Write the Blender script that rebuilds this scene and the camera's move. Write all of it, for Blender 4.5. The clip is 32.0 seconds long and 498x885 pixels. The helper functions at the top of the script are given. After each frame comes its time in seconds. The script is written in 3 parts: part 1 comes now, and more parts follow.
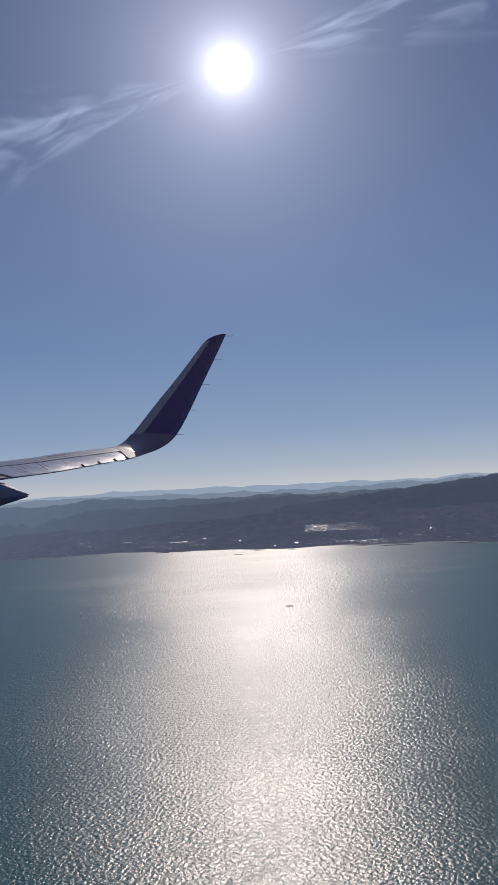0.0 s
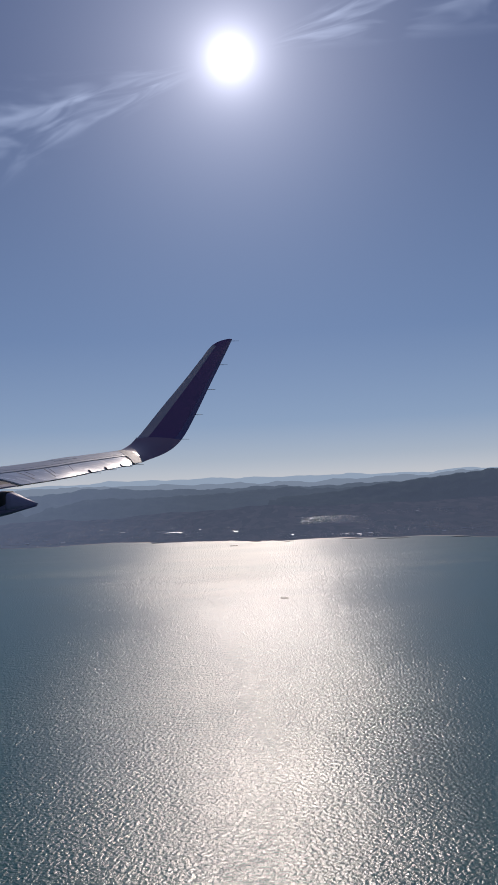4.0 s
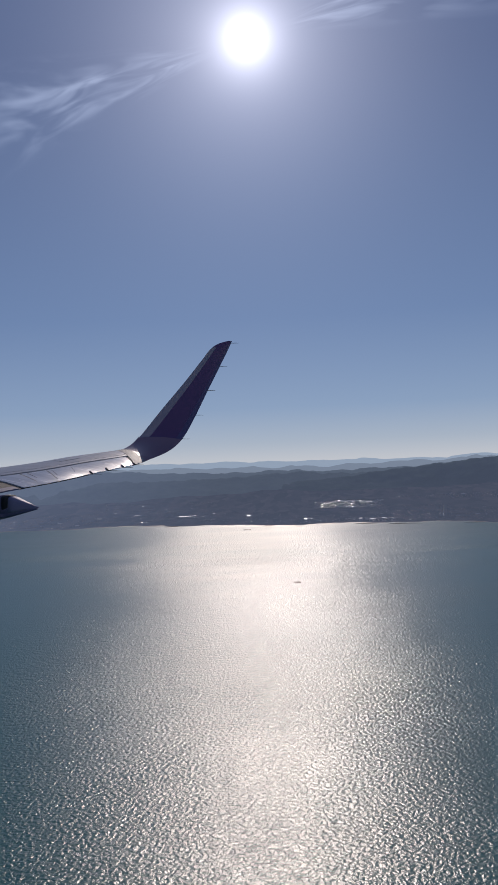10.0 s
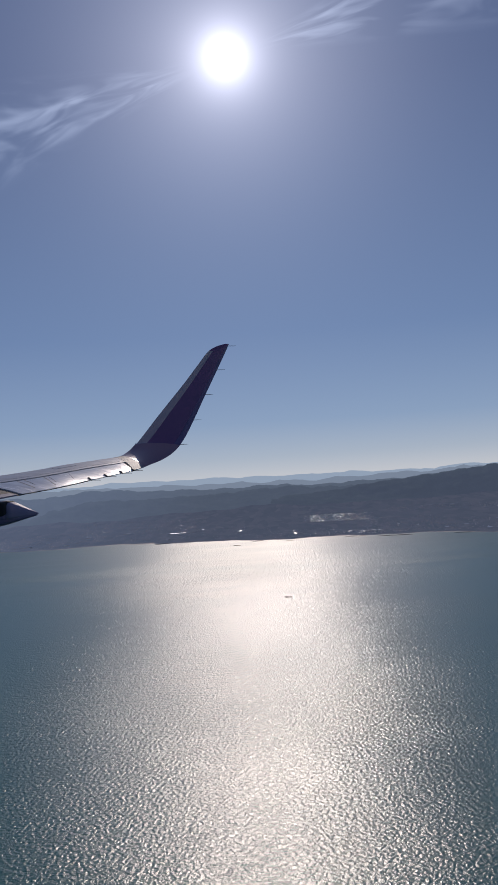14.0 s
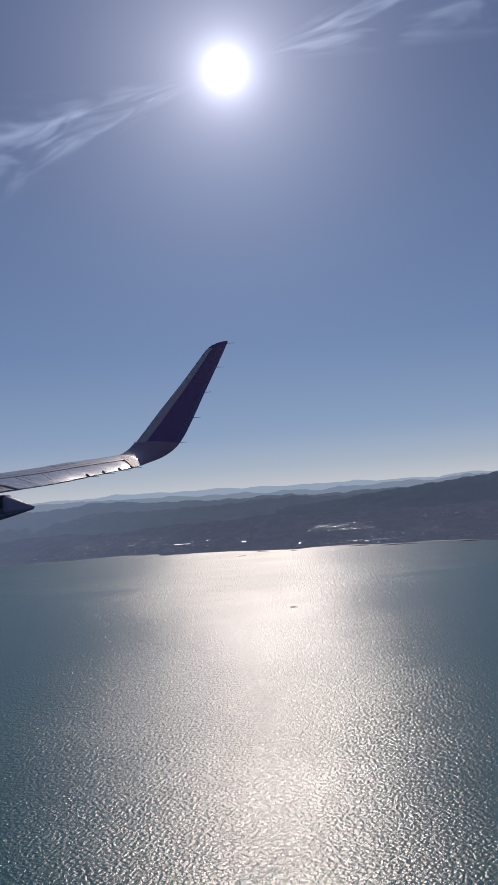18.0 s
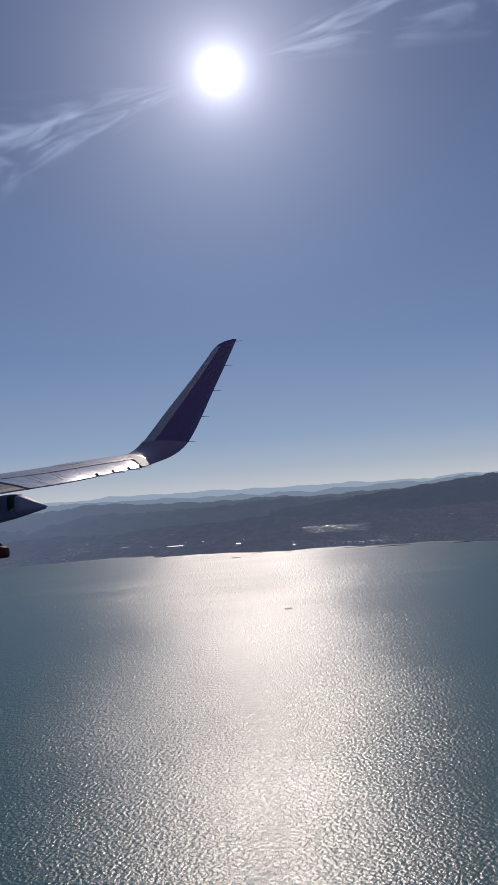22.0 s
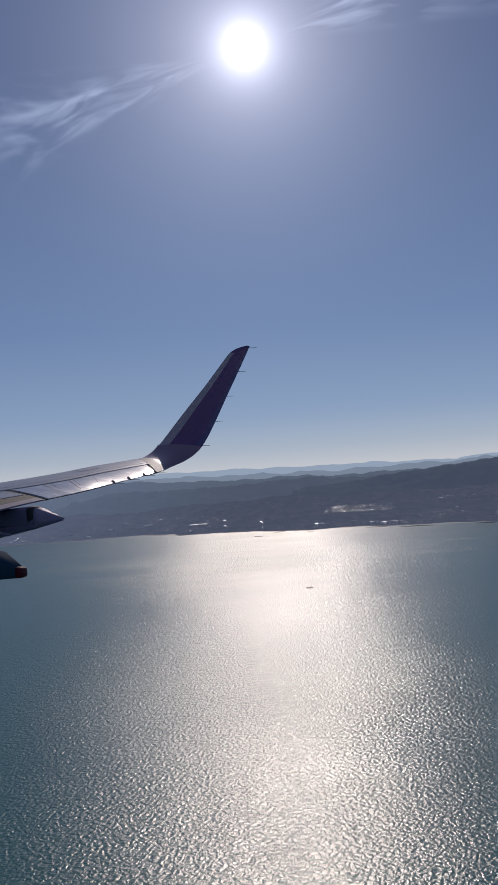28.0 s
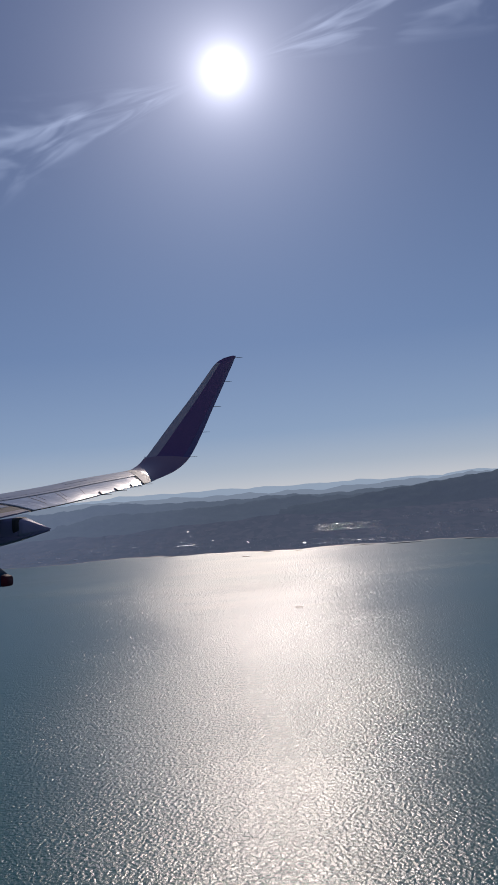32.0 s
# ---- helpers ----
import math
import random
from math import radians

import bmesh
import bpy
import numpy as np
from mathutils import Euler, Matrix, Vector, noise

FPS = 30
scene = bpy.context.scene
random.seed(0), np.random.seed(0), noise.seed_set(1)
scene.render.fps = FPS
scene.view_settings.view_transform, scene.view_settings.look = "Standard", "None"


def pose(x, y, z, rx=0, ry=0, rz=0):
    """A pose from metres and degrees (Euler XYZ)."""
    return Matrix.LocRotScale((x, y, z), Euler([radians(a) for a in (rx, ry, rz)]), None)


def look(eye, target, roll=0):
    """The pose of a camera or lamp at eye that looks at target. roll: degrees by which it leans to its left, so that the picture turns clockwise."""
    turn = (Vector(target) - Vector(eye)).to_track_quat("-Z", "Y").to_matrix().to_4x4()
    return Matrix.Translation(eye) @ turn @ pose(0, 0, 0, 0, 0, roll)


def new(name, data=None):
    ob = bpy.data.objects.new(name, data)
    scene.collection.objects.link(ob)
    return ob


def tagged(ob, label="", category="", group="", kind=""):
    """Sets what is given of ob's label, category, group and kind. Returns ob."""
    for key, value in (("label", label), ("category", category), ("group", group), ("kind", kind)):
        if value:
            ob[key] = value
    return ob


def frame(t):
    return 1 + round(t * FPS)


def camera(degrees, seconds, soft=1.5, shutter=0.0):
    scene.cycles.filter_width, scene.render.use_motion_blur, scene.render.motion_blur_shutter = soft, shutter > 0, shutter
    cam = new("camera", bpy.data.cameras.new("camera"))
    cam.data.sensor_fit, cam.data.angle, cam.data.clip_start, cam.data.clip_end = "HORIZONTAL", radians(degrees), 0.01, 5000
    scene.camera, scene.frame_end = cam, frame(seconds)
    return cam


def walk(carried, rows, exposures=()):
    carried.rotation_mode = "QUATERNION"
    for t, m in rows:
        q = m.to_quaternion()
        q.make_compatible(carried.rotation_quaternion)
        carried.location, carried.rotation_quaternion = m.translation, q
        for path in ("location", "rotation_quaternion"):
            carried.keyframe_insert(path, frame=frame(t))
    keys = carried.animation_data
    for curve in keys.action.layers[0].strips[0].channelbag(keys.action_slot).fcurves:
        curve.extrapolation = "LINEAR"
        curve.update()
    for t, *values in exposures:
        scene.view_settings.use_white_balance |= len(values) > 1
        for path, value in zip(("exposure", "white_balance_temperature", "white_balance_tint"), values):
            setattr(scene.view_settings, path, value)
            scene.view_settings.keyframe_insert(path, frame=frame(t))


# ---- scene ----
cam = camera(31.4, 32.0, soft=1.5)
EYE = 180.0   # height of the eye over the sea
PATH = [
    (0, 0.120, -0.011, -0.092, 3.35, 3.33, 0.29),
    (0.5, 0.078, 0.087, -0.111, 3.50, 3.29, 0.29),
    (1, 0.063, 0.081, -0.083, 3.58, 3.07, 0.33),
    (1.5, 0.060, 0.047, -0.046, 3.51, 2.86, 0.37),
    (2, 0.027, 0.043, -0.052, 3.41, 2.80, 0.32),
    (2.5, -0.039, 0.098, -0.055, 3.30, 2.84, 0.15),
    (3, -0.079, 0.098, -0.021, 3.20, 2.79, 0.01),
    (3.5, -0.072, 0.012, 0.043, 3.09, 2.60, -0.06),
    (5.5, 0.123, -0.251, 0.677, 1.83, 2.90, 0.43),
    (6, 0.142, -0.302, 0.344, 2.29, 2.70, 0.43),
    (6.5, 0.114, -0.124, 0.037, 2.77, 2.73, 0.37),
    (7, 0.120, -0.024, -0.151, 3.28, 2.75, 0.43),
    (7.5, 0.150, -0.087, -0.120, 3.42, 2.68, 0.56),
    (8, 0.207, -0.220, 0.029, 3.27, 2.45, 0.75),
    (8.5, 0.254, -0.380, 0.230, 2.79, 2.31, 0.87),
    (9, 0.294, -0.535, 0.419, 2.18, 2.22, 0.93),
    (9.5, 0.306, -0.593, 0.507, 1.88, 2.18, 0.96),
    (10, 0.304, -0.601, 0.500, 1.80, 2.28, 0.93),
    (10.5, 0.261, -0.476, 0.364, 1.91, 2.51, 0.83),
    (11, 0.223, -0.329, 0.205, 2.19, 2.80, 0.77),
    (11.5, 0.171, -0.235, 0.120, 2.60, 3.13, 0.61),
    (12, 0.158, -0.256, 0.128, 2.78, 3.22, 0.48),
    (12.5, 0.126, -0.224, 0.147, 2.87, 3.33, 0.36),
    (13, 0.097, -0.232, 0.222, 2.86, 3.36, 0.30),
    (13.5, 0.071, -0.272, 0.308, 2.75, 3.48, 0.27),
    (15.5, -0.045, 0.020, 0.079, 3.01, 3.91, -0.04),
    (16, -0.010, 0.026, -0.008, 3.25, 4.02, 0.02),
    (16.5, -0.002, 0.088, -0.096, 3.44, 4.17, 0.09),
    (17, 0.019, 0.095, -0.121, 3.52, 4.22, 0.22),
    (17.5, 0.062, 0.036, -0.080, 3.52, 4.19, 0.39),
    (18, 0.093, -0.062, 0.020, 3.44, 4.14, 0.46),
    (18.5, 0.106, -0.189, 0.153, 3.32, 4.04, 0.46),
    (19, 0.105, -0.263, 0.231, 3.18, 3.97, 0.42),
    (19.5, 0.062, -0.211, 0.219, 3.01, 4.05, 0.35),
    (20, 0.001, -0.136, 0.177, 2.95, 4.13, 0.28),
    (20.5, -0.062, -0.072, 0.157, 2.99, 4.13, 0.22),
    (21, -0.122, 0.017, 0.123, 3.12, 4.20, 0.16),
    (21.5, -0.183, 0.117, 0.054, 3.29, 4.30, 0.10),
    (22, -0.219, 0.166, 0.004, 3.52, 4.22, 0.09),
    (22.5, -0.223, 0.182, -0.041, 3.73, 4.06, 0.17),
    (23, -0.204, 0.263, -0.134, 3.90, 4.08, 0.31),
    (23.5, -0.142, 0.280, -0.209, 4.06, 4.13, 0.55),
    (24, -0.075, 0.207, -0.211, 4.18, 4.13, 0.78),
    (24.5, -0.003, 0.082, -0.149, 4.28, 4.06, 0.94),
    (25, 0.041, -0.021, -0.064, 4.20, 4.04, 1.01),
    (25.5, 0.095, -0.122, 0.006, 4.00, 4.01, 1.16),
    (27.5, 0.132, -0.530, 0.522, 2.32, 3.77, 1.71),
    (28, 0.044, -0.432, 0.491, 2.26, 3.80, 1.55),
    (28.5, -0.053, -0.286, 0.417, 2.35, 3.99, 1.36),
    (29, -0.159, -0.113, 0.319, 2.62, 4.22, 1.09),
    (29.5, -0.207, 0.032, 0.155, 3.15, 4.42, 0.95),
    (30, -0.240, 0.197, -0.021, 3.63, 4.69, 0.79),
    (30.5, -0.208, 0.243, -0.107, 3.83, 5.13, 0.74),
    (31, -0.135, 0.146, -0.062, 3.91, 5.20, 0.74),
    (31.5, -0.069, -0.043, 0.094, 3.76, 5.07, 0.72),
    (32, -0.010, -0.251, 0.299, 3.48, 4.85, 0.70),
]
walk(cam, [(t, pose(x, y, EYE + z, 90 + p, lean, turn)) for t, x, y, z, p, lean, turn in PATH],
     exposures=[(0, -0.95, 6000, 19), (32, -0.95, 6000, 19)])

# ---- light ----
SUN_UP = radians(26.3)
sun_lamp = new("sun", bpy.data.lights.new("sun", "SUN"))
sun_lamp.data.energy, sun_lamp.data.angle, sun_lamp.data.color = 2.6, radians(0.53), (1.0, 0.855, 0.67)
sun_lamp.matrix_world = look((0, 0, 0), (0, -math.cos(SUN_UP), -math.sin(SUN_UP)))

world = bpy.data.worlds.new("world")
scene.world = world
world.use_nodes = True
wn, wl = world.node_tree.nodes, world.node_tree.links
wn.clear()


def math_node(nodes, links, op, a, b=None):
    n = nodes.new("ShaderNodeMath")
    n.operation = op
    for i, v in enumerate((a, b)):
        if v is None:
            continue
        if isinstance(v, (int, float)):
            n.inputs[i].default_value = v
        else:
            links.new(v, n.inputs[i])
    return n.outputs[0]


sky = wn.new("ShaderNodeTexSky")
sky.sky_type, sky.sun_disc = "NISHITA", False
sky.sun_elevation, sky.sun_rotation = SUN_UP, 0.0
sky.altitude, sky.air_density, sky.dust_density, sky.ozone_density = 3000, 1.0, 0.1, 3.0
sky_bg = wn.new("ShaderNodeBackground")
sky_bg.inputs[1].default_value = 0.025
# thin sea haze that whitens the sky towards the horizon
way = wn.new("ShaderNodeTexCoord")
split = wn.new("ShaderNodeSeparateXYZ")
wl.new(way.outputs["Generated"], split.inputs[0])
veil = wn.new("ShaderNodeValToRGB")
for at, c in ((0.0, (1.28, 1.26, 1.2, 1)), (0.03, (0.84, 0.93, 0.99, 1)), (0.07, (0.54, 0.71, 0.90, 1)), (0.17, (0.33, 0.485, 0.735, 1)), (0.42, (0.20, 0.28, 0.48, 1))):
    e = veil.color_ramp.elements.new(at)
    e.color = c
veil.color_ramp.elements.remove(veil.color_ramp.elements[0])
veil.color_ramp.elements[-1].color = (0.15, 0.24, 0.46, 1)
wl.new(split.outputs["Z"], veil.inputs[0])
veil_bg = wn.new("ShaderNodeBackground")
veil_bg.inputs[1].default_value = 0.66
wl.new(veil.outputs[0], veil_bg.inputs[0])
wl.new(sky.outputs[0], sky_bg.inputs[0])
# the glare that the hazy air carries round the sun
dot = wn.new("ShaderNodeVectorMath")
dot.operation = "DOT_PRODUCT"
wl.new(way.outputs["Generated"], dot.inputs[0])
dot.inputs[1].default_value = (0, math.cos(SUN_UP), math.sin(SUN_UP))
off = math_node(wn, wl, "ARCCOSINE", math_node(wn, wl, "MINIMUM", dot.outputs["Value"], 1.0))
off = math_node(wn, wl, "MULTIPLY", off, 180 / math.pi)
wide = math_node(wn, wl, "MULTIPLY", math_node(wn, wl, "POWER", math.e, math_node(wn, wl, "MULTIPLY", off, -1 / 5.2)), 1.18)
near = math_node(wn, wl, "MULTIPLY", math_node(wn, wl, "POWER", math.e, math_node(wn, wl, "MULTIPLY", off, -1 / 0.9)), 4.0)
glare = wn.new("ShaderNodeBackground")
glare.inputs[0].default_value = (0.97, 0.96, 0.97, 1)
wl.new(math_node(wn, wl, "ADD", wide, near), glare.inputs[1])
# lens flare streaks painted into the sky in two fans beside the sun
FAN = radians(14.0)
side_way = Vector((1, 0, 0)) * math.cos(FAN) + Vector((0, -math.sin(SUN_UP), math.cos(SUN_UP))) * math.sin(FAN)
up_way = Vector((0, -math.sin(SUN_UP), math.cos(SUN_UP))) * math.cos(FAN) - Vector((1, 0, 0)) * math.sin(FAN)
lengths = []
for axis in (side_way, up_way):
    d = wn.new("ShaderNodeVectorMath")
    d.operation = "DOT_PRODUCT"
    d.inputs[1].default_value = axis
    wl.new(way.outputs["Generated"], d.inputs[0])
    lengths.append(d.outputs["Value"])
reach = math_node(wn, wl, "MAXIMUM", math_node(wn, wl, "ABSOLUTE", lengths[0]), 0.004)
across = math_node(wn, wl, "DIVIDE", lengths[1], reach)
thread = wn.new("ShaderNodeCombineXYZ")
wl.new(math_node(wn, wl, "MULTIPLY", across, 11.0), thread.inputs[0])
wl.new(math_node(wn, wl, "MULTIPLY", reach, 13.0), thread.inputs[1])
wl.new(math_node(wn, wl, "MULTIPLY", math_node(wn, wl, "SIGN", lengths[0]), 3.7), thread.inputs[2])
streak_noise = wn.new("ShaderNodeTexNoise")
streak_noise.inputs["Scale"].default_value, streak_noise.inputs["Detail"].default_value, streak_noise.inputs["Distortion"].default_value = 1.0, 2.5, 0.7
wl.new(thread.outputs[0], streak_noise.inputs["Vector"])


def eased(v, lo, hi, a=0.0, b=1.0):
    """v carried smoothly from lo..hi to a..b in the sky's nodes."""
    m = wn.new("ShaderNodeMapRange")
    m.interpolation_type = "SMOOTHSTEP"
    for i, x in enumerate((lo, hi, a, b)):
        m.inputs[1 + i].default_value = x
    wl.new(v, m.inputs[0])
    return m.outputs[0]


flare_streaks = eased(streak_noise.outputs["Fac"], 0.38, 0.80)
for band in (eased(math_node(wn, wl, "ABSOLUTE", across), 0.05, 0.23, 1.0, 0.0), eased(reach, 0.028, 0.10), eased(reach, 0.20, 0.42, 1.0, 0.0)):
    flare_streaks = math_node(wn, wl, "MULTIPLY", flare_streaks, band)
flare_bg = wn.new("ShaderNodeBackground")
flare_bg.inputs[0].default_value = (0.80, 0.90, 1.0, 1)
wl.new(math_node(wn, wl, "MULTIPLY", flare_streaks, 0.46), flare_bg.inputs[1])
both = wn.new("ShaderNodeAddShader")
air = wn.new("ShaderNodeAddShader")
wl.new(sky_bg.outputs[0], air.inputs[0])
wl.new(veil_bg.outputs[0], air.inputs[1])
wl.new(air.outputs[0], both.inputs[0])
wl.new(glare.outputs[0], both.inputs[1])
world_out = wn.new("ShaderNodeOutputWorld")
flared_sky = wn.new("ShaderNodeAddShader")
wl.new(both.outputs[0], flared_sky.inputs[0])
wl.new(flare_bg.outputs[0], flared_sky.inputs[1])
wl.new(flared_sky.outputs[0], world_out.inputs[0])

# ---- materials ----


class Mat:
    """A node material with a Principled shader and short ways to build its inputs."""

    def __init__(self, name, color=(0.5, 0.5, 0.5), rough=0.5, metal=0.0, **more):
        self.m = bpy.data.materials.new(name)
        self.m.use_nodes = True
        self.n, self.l = self.m.node_tree.nodes, self.m.node_tree.links
        self.b = self.n["Principled BSDF"]
        self.set("Base Color", (*color, 1)), self.set("Roughness", rough), self.set("Metallic", metal)
        for k, v in more.items():
            self.set(k.replace("_", " "), v)
        self.co = self.n.new("ShaderNodeTexCoord").outputs["Object"]

    def set(self, key, v):
        if hasattr(v, "links"):
            self.l.new(v, self.b.inputs[key])
        else:
            self.b.inputs[key].default_value = v

    def scaled(self, s, turn=0.0):
        mp = self.n.new("ShaderNodeMapping")
        mp.inputs["Scale"].default_value = s
        mp.inputs["Rotation"].default_value = (0, 0, radians(turn))
        self.l.new(self.co, mp.inputs["Vector"])
        return mp.outputs[0]

    def noise(self, scale, detail=4, rough=0.55, vec=None, distort=0.0):
        t = self.n.new("ShaderNodeTexNoise")
        t.inputs["Scale"].default_value, t.inputs["Detail"].default_value = scale, detail
        t.inputs["Roughness"].default_value, t.inputs["Distortion"].default_value = rough, distort
        self.l.new(vec or self.co, t.inputs["Vector"])
        return t.outputs["Fac"]

    def ramp(self, fac, *stops):
        r = self.n.new("ShaderNodeValToRGB")
        el = r.color_ramp.elements
        while len(el) < len(stops):
            el.new(0.5)
        for e, (p, c) in zip(el, stops):
            e.position, e.color = p, (*c, 1) if len(c) == 3 else c
        self.l.new(fac, r.inputs[0])
        return r.outputs[0]

    def math(self, op, a, b=None):
        return math_node(self.n, self.l, op, a, b)

    def bump(self, height, strength, distance, normal=None):
        b = self.n.new("ShaderNodeBump")
        b.inputs["Strength"].default_value, b.inputs["Distance"].default_value = strength, distance
        self.l.new(height, b.inputs["Height"])
        if normal is not None:
            self.l.new(normal, b.inputs["Normal"])
        self.l.new(b.outputs[0], self.b.inputs["Normal"])
        return b.outputs[0]


def grey(v):
    return (v, v, v)


# sea: wind waves of two sizes over a slow swell, with calmer streaks
water = Mat("sea_water", (0.012, 0.045, 0.055), 0.2, IOR=1.33, Specular_IOR_Level=0.45)


def slopes(m, scale, stretch, turn, steep, gain=1.0):
    """Slopes of one set of waves, so many to the metre, drawn out along their crests and so steep on the whole."""
    step = 0.12 / scale

    def level(dx, dy):
        at = vsum(m, m.co, (dx, dy, 0))
        q, w = m.n.new("ShaderNodeMapping"), m.n.new("ShaderNodeMapping")
        q.inputs["Rotation"].default_value, w.inputs["Scale"].default_value = (0, 0, radians(turn)), (1, stretch, 1)
        m.l.new(at, q.inputs["Vector"])
        m.l.new(q.outputs[0], w.inputs["Vector"])
        return m.noise(scale, 2, 0.5, w.outputs[0], 0.4)

    here = level(0, 0)
    out = m.n.new("ShaderNodeCombineXYZ")
    for k, (d, g) in enumerate((((step, 0), 1.0), ((0, step), gain))):
        m.l.new(m.math("MULTIPLY", m.math("SUBTRACT", here, level(*d)), g * 2 * steep / scale / step), out.inputs[k])
    return out.outputs[0]


def vsum(m, a, b, op="ADD"):
    o = m.n.new("ShaderNodeVectorMath")
    o.operation = op
    m.l.new(a, o.inputs[0])
    if isinstance(b, tuple):
        o.inputs[1].default_value = b
    else:
        m.l.new(b, o.inputs[1])
    return o.outputs[0]


place = water.n.new("ShaderNodeSeparateXYZ")
water.l.new(water.co, place.inputs[0])


def ease(m, v, lo, hi, a, b):
    r = m.n.new("ShaderNodeMapRange")
    r.interpolation_type = "SMOOTHSTEP"
    for k, x in enumerate((lo, hi, a, b)):
        r.inputs[1 + k].default_value = x
    m.l.new(v, r.inputs[0])
    return r.outputs[0]


# short chop near, longer seas mid-way, longest far out, sized for the camera's view
chop = vsum(water, slopes(water, 0.38, 0.85, 14, 0.150, 0.80), slopes(water, 0.54, 0.80, -26, 0.096, 0.70))
chop = vsum(water, chop, slopes(water, 1.8, 0.6, -8, 0.08))
seas = vsum(water, slopes(water, 0.48, 0.26, 8, 0.154, 2.2), slopes(water, 0.66, 0.30, -25, 0.115, 2.3))
rollers = vsum(water, slopes(water, 0.24, 0.09, 3, 0.11, 3.2), slopes(water, 0.32, 0.10, -9, 0.09, 3.4))
lean_of = None
for waves, stops in ((chop, ((650, 1150, 1, 0),)), (seas, ((430, 880, 0, 1), (1700, 2600, 1, 0))), (rollers, ((1050, 2000, 0, 1),))):
    for stop in stops:
        waves = vsum(water, waves, ease(water, place.outputs["Y"], *stop), "MULTIPLY")
    lean_of = waves if lean_of is None else vsum(water, lean_of, waves)
# slicks, plainer far out than near by
slick = water.noise(0.0030, 4, 0.62, water.scaled((0.5, 1.9, 1), 8))
calm = water.ramp(slick, (0.37, grey(0.54)), (0.60, grey(1.12)))
even = water.ramp(slick, (0.36, grey(0.90)), (0.62, grey(1.03)))
out_there = water.n.new("ShaderNodeMapRange")
out_there.inputs["From Min"].default_value, out_there.inputs["From Max"].default_value = 700, 1700
water.l.new(place.outputs["Y"], out_there.inputs["Value"])
settle = water.n.new("ShaderNodeMix")
settle.data_type = "VECTOR"
for socket, v in zip((settle.inputs[0], settle.inputs[4], settle.inputs[5]), (out_there.outputs[0], even, calm)):
    water.l.new(v, socket)
lean_of = vsum(water, lean_of, settle.outputs[1], "MULTIPLY")
# slopes grow far out and shrink westward, to fit the glitter seen by the camera
far_widen = water.n.new("ShaderNodeMapRange")
far_widen.inputs["From Min"].default_value, far_widen.inputs["From Max"].default_value = 500, 2600
far_widen.inputs["To Min"].default_value, far_widen.inputs["To Max"].default_value = 0.95, 1.36
water.l.new(place.outputs["Y"], far_widen.inputs["Value"])
drift = water.math("MULTIPLY", water.math("SUBTRACT", water.noise(0.004, 5, 0.65, water.scaled((0.5, 1.8, 1), 10)), 0.5), 330)
fade_west = ease(water, water.math("ADD", place.outputs["X"], drift), -390, -70, 0.48, 1.0)
# and eastward, so the glitter dims at the right of the camera's view
fade_east = ease(water, water.math("ADD", place.outputs["X"], drift), -20, 240, 1.0, 0.48)
side_fade = water.math("MULTIPLY", fade_west, fade_east)
slope_gain = water.n.new("ShaderNodeCombineXYZ")
water.l.new(water.math("MULTIPLY", far_widen.outputs[0], side_fade), slope_gain.inputs[0])
water.l.new(side_fade, slope_gain.inputs[1])
lean_of = vsum(water, lean_of, slope_gain.outputs[0], "MULTIPLY")
facing = vsum(water, lean_of, (0, 0, 1))
unit = water.n.new("ShaderNodeVectorMath")
unit.operation = "NORMALIZE"
water.l.new(facing, unit.inputs[0])
water.set("Normal", unit.outputs[0])
# roughness of the ripples too fine to see, in long drawn patches
ripple = water.ramp(water.noise(0.0045, 6, 0.62, water.scaled((0.35, 1.1, 1), 6)), (0.30, grey(-0.5)), (0.70, grey(0.5)))
ripple = water.math("MULTIPLY", ripple, ease(water, place.outputs["Y"], 700, 1900, 0.02, 0.15))
ripple = water.math("ADD", ripple, ease(water, place.outputs["Y"], 700, 2200, 0.235, 0.39))
ripple = water.math("MULTIPLY", ripple, water.math("ADD", water.math("MULTIPLY", side_fade, 0.5), 0.5))
water.set("Roughness", water.math("MAXIMUM", ripple, 0.282))
water.set("Base Color", water.ramp(water.noise(0.0011, 3), (0.35, (0.020, 0.146, 0.126)), (0.7, (0.036, 0.134, 0.118))))

# land


def haze_glow(m, glow):
    """Emission that paints haze onto far land, brighter towards the west."""
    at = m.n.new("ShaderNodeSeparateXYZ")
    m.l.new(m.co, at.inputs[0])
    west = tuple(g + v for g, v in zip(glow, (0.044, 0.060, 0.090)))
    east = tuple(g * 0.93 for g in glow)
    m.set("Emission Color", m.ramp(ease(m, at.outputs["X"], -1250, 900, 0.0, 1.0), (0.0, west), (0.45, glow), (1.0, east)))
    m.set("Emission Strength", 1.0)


def wooded(name, glow):
    """Wooded slopes with so much haze put into their emission."""
    m = Mat(name, rough=1.0, Specular_IOR_Level=0.0)
    haze_glow(m, glow)
    m.set("Base Color", m.ramp(m.noise(0.012, 6, 0.65), (0.3, (0.05, 0.085, 0.075)), (0.52, (0.07, 0.105, 0.095)), (0.75, (0.10, 0.125, 0.115))))
    m.bump(m.noise(0.03, 5, 0.6), 0.2, 8.0)
    return m


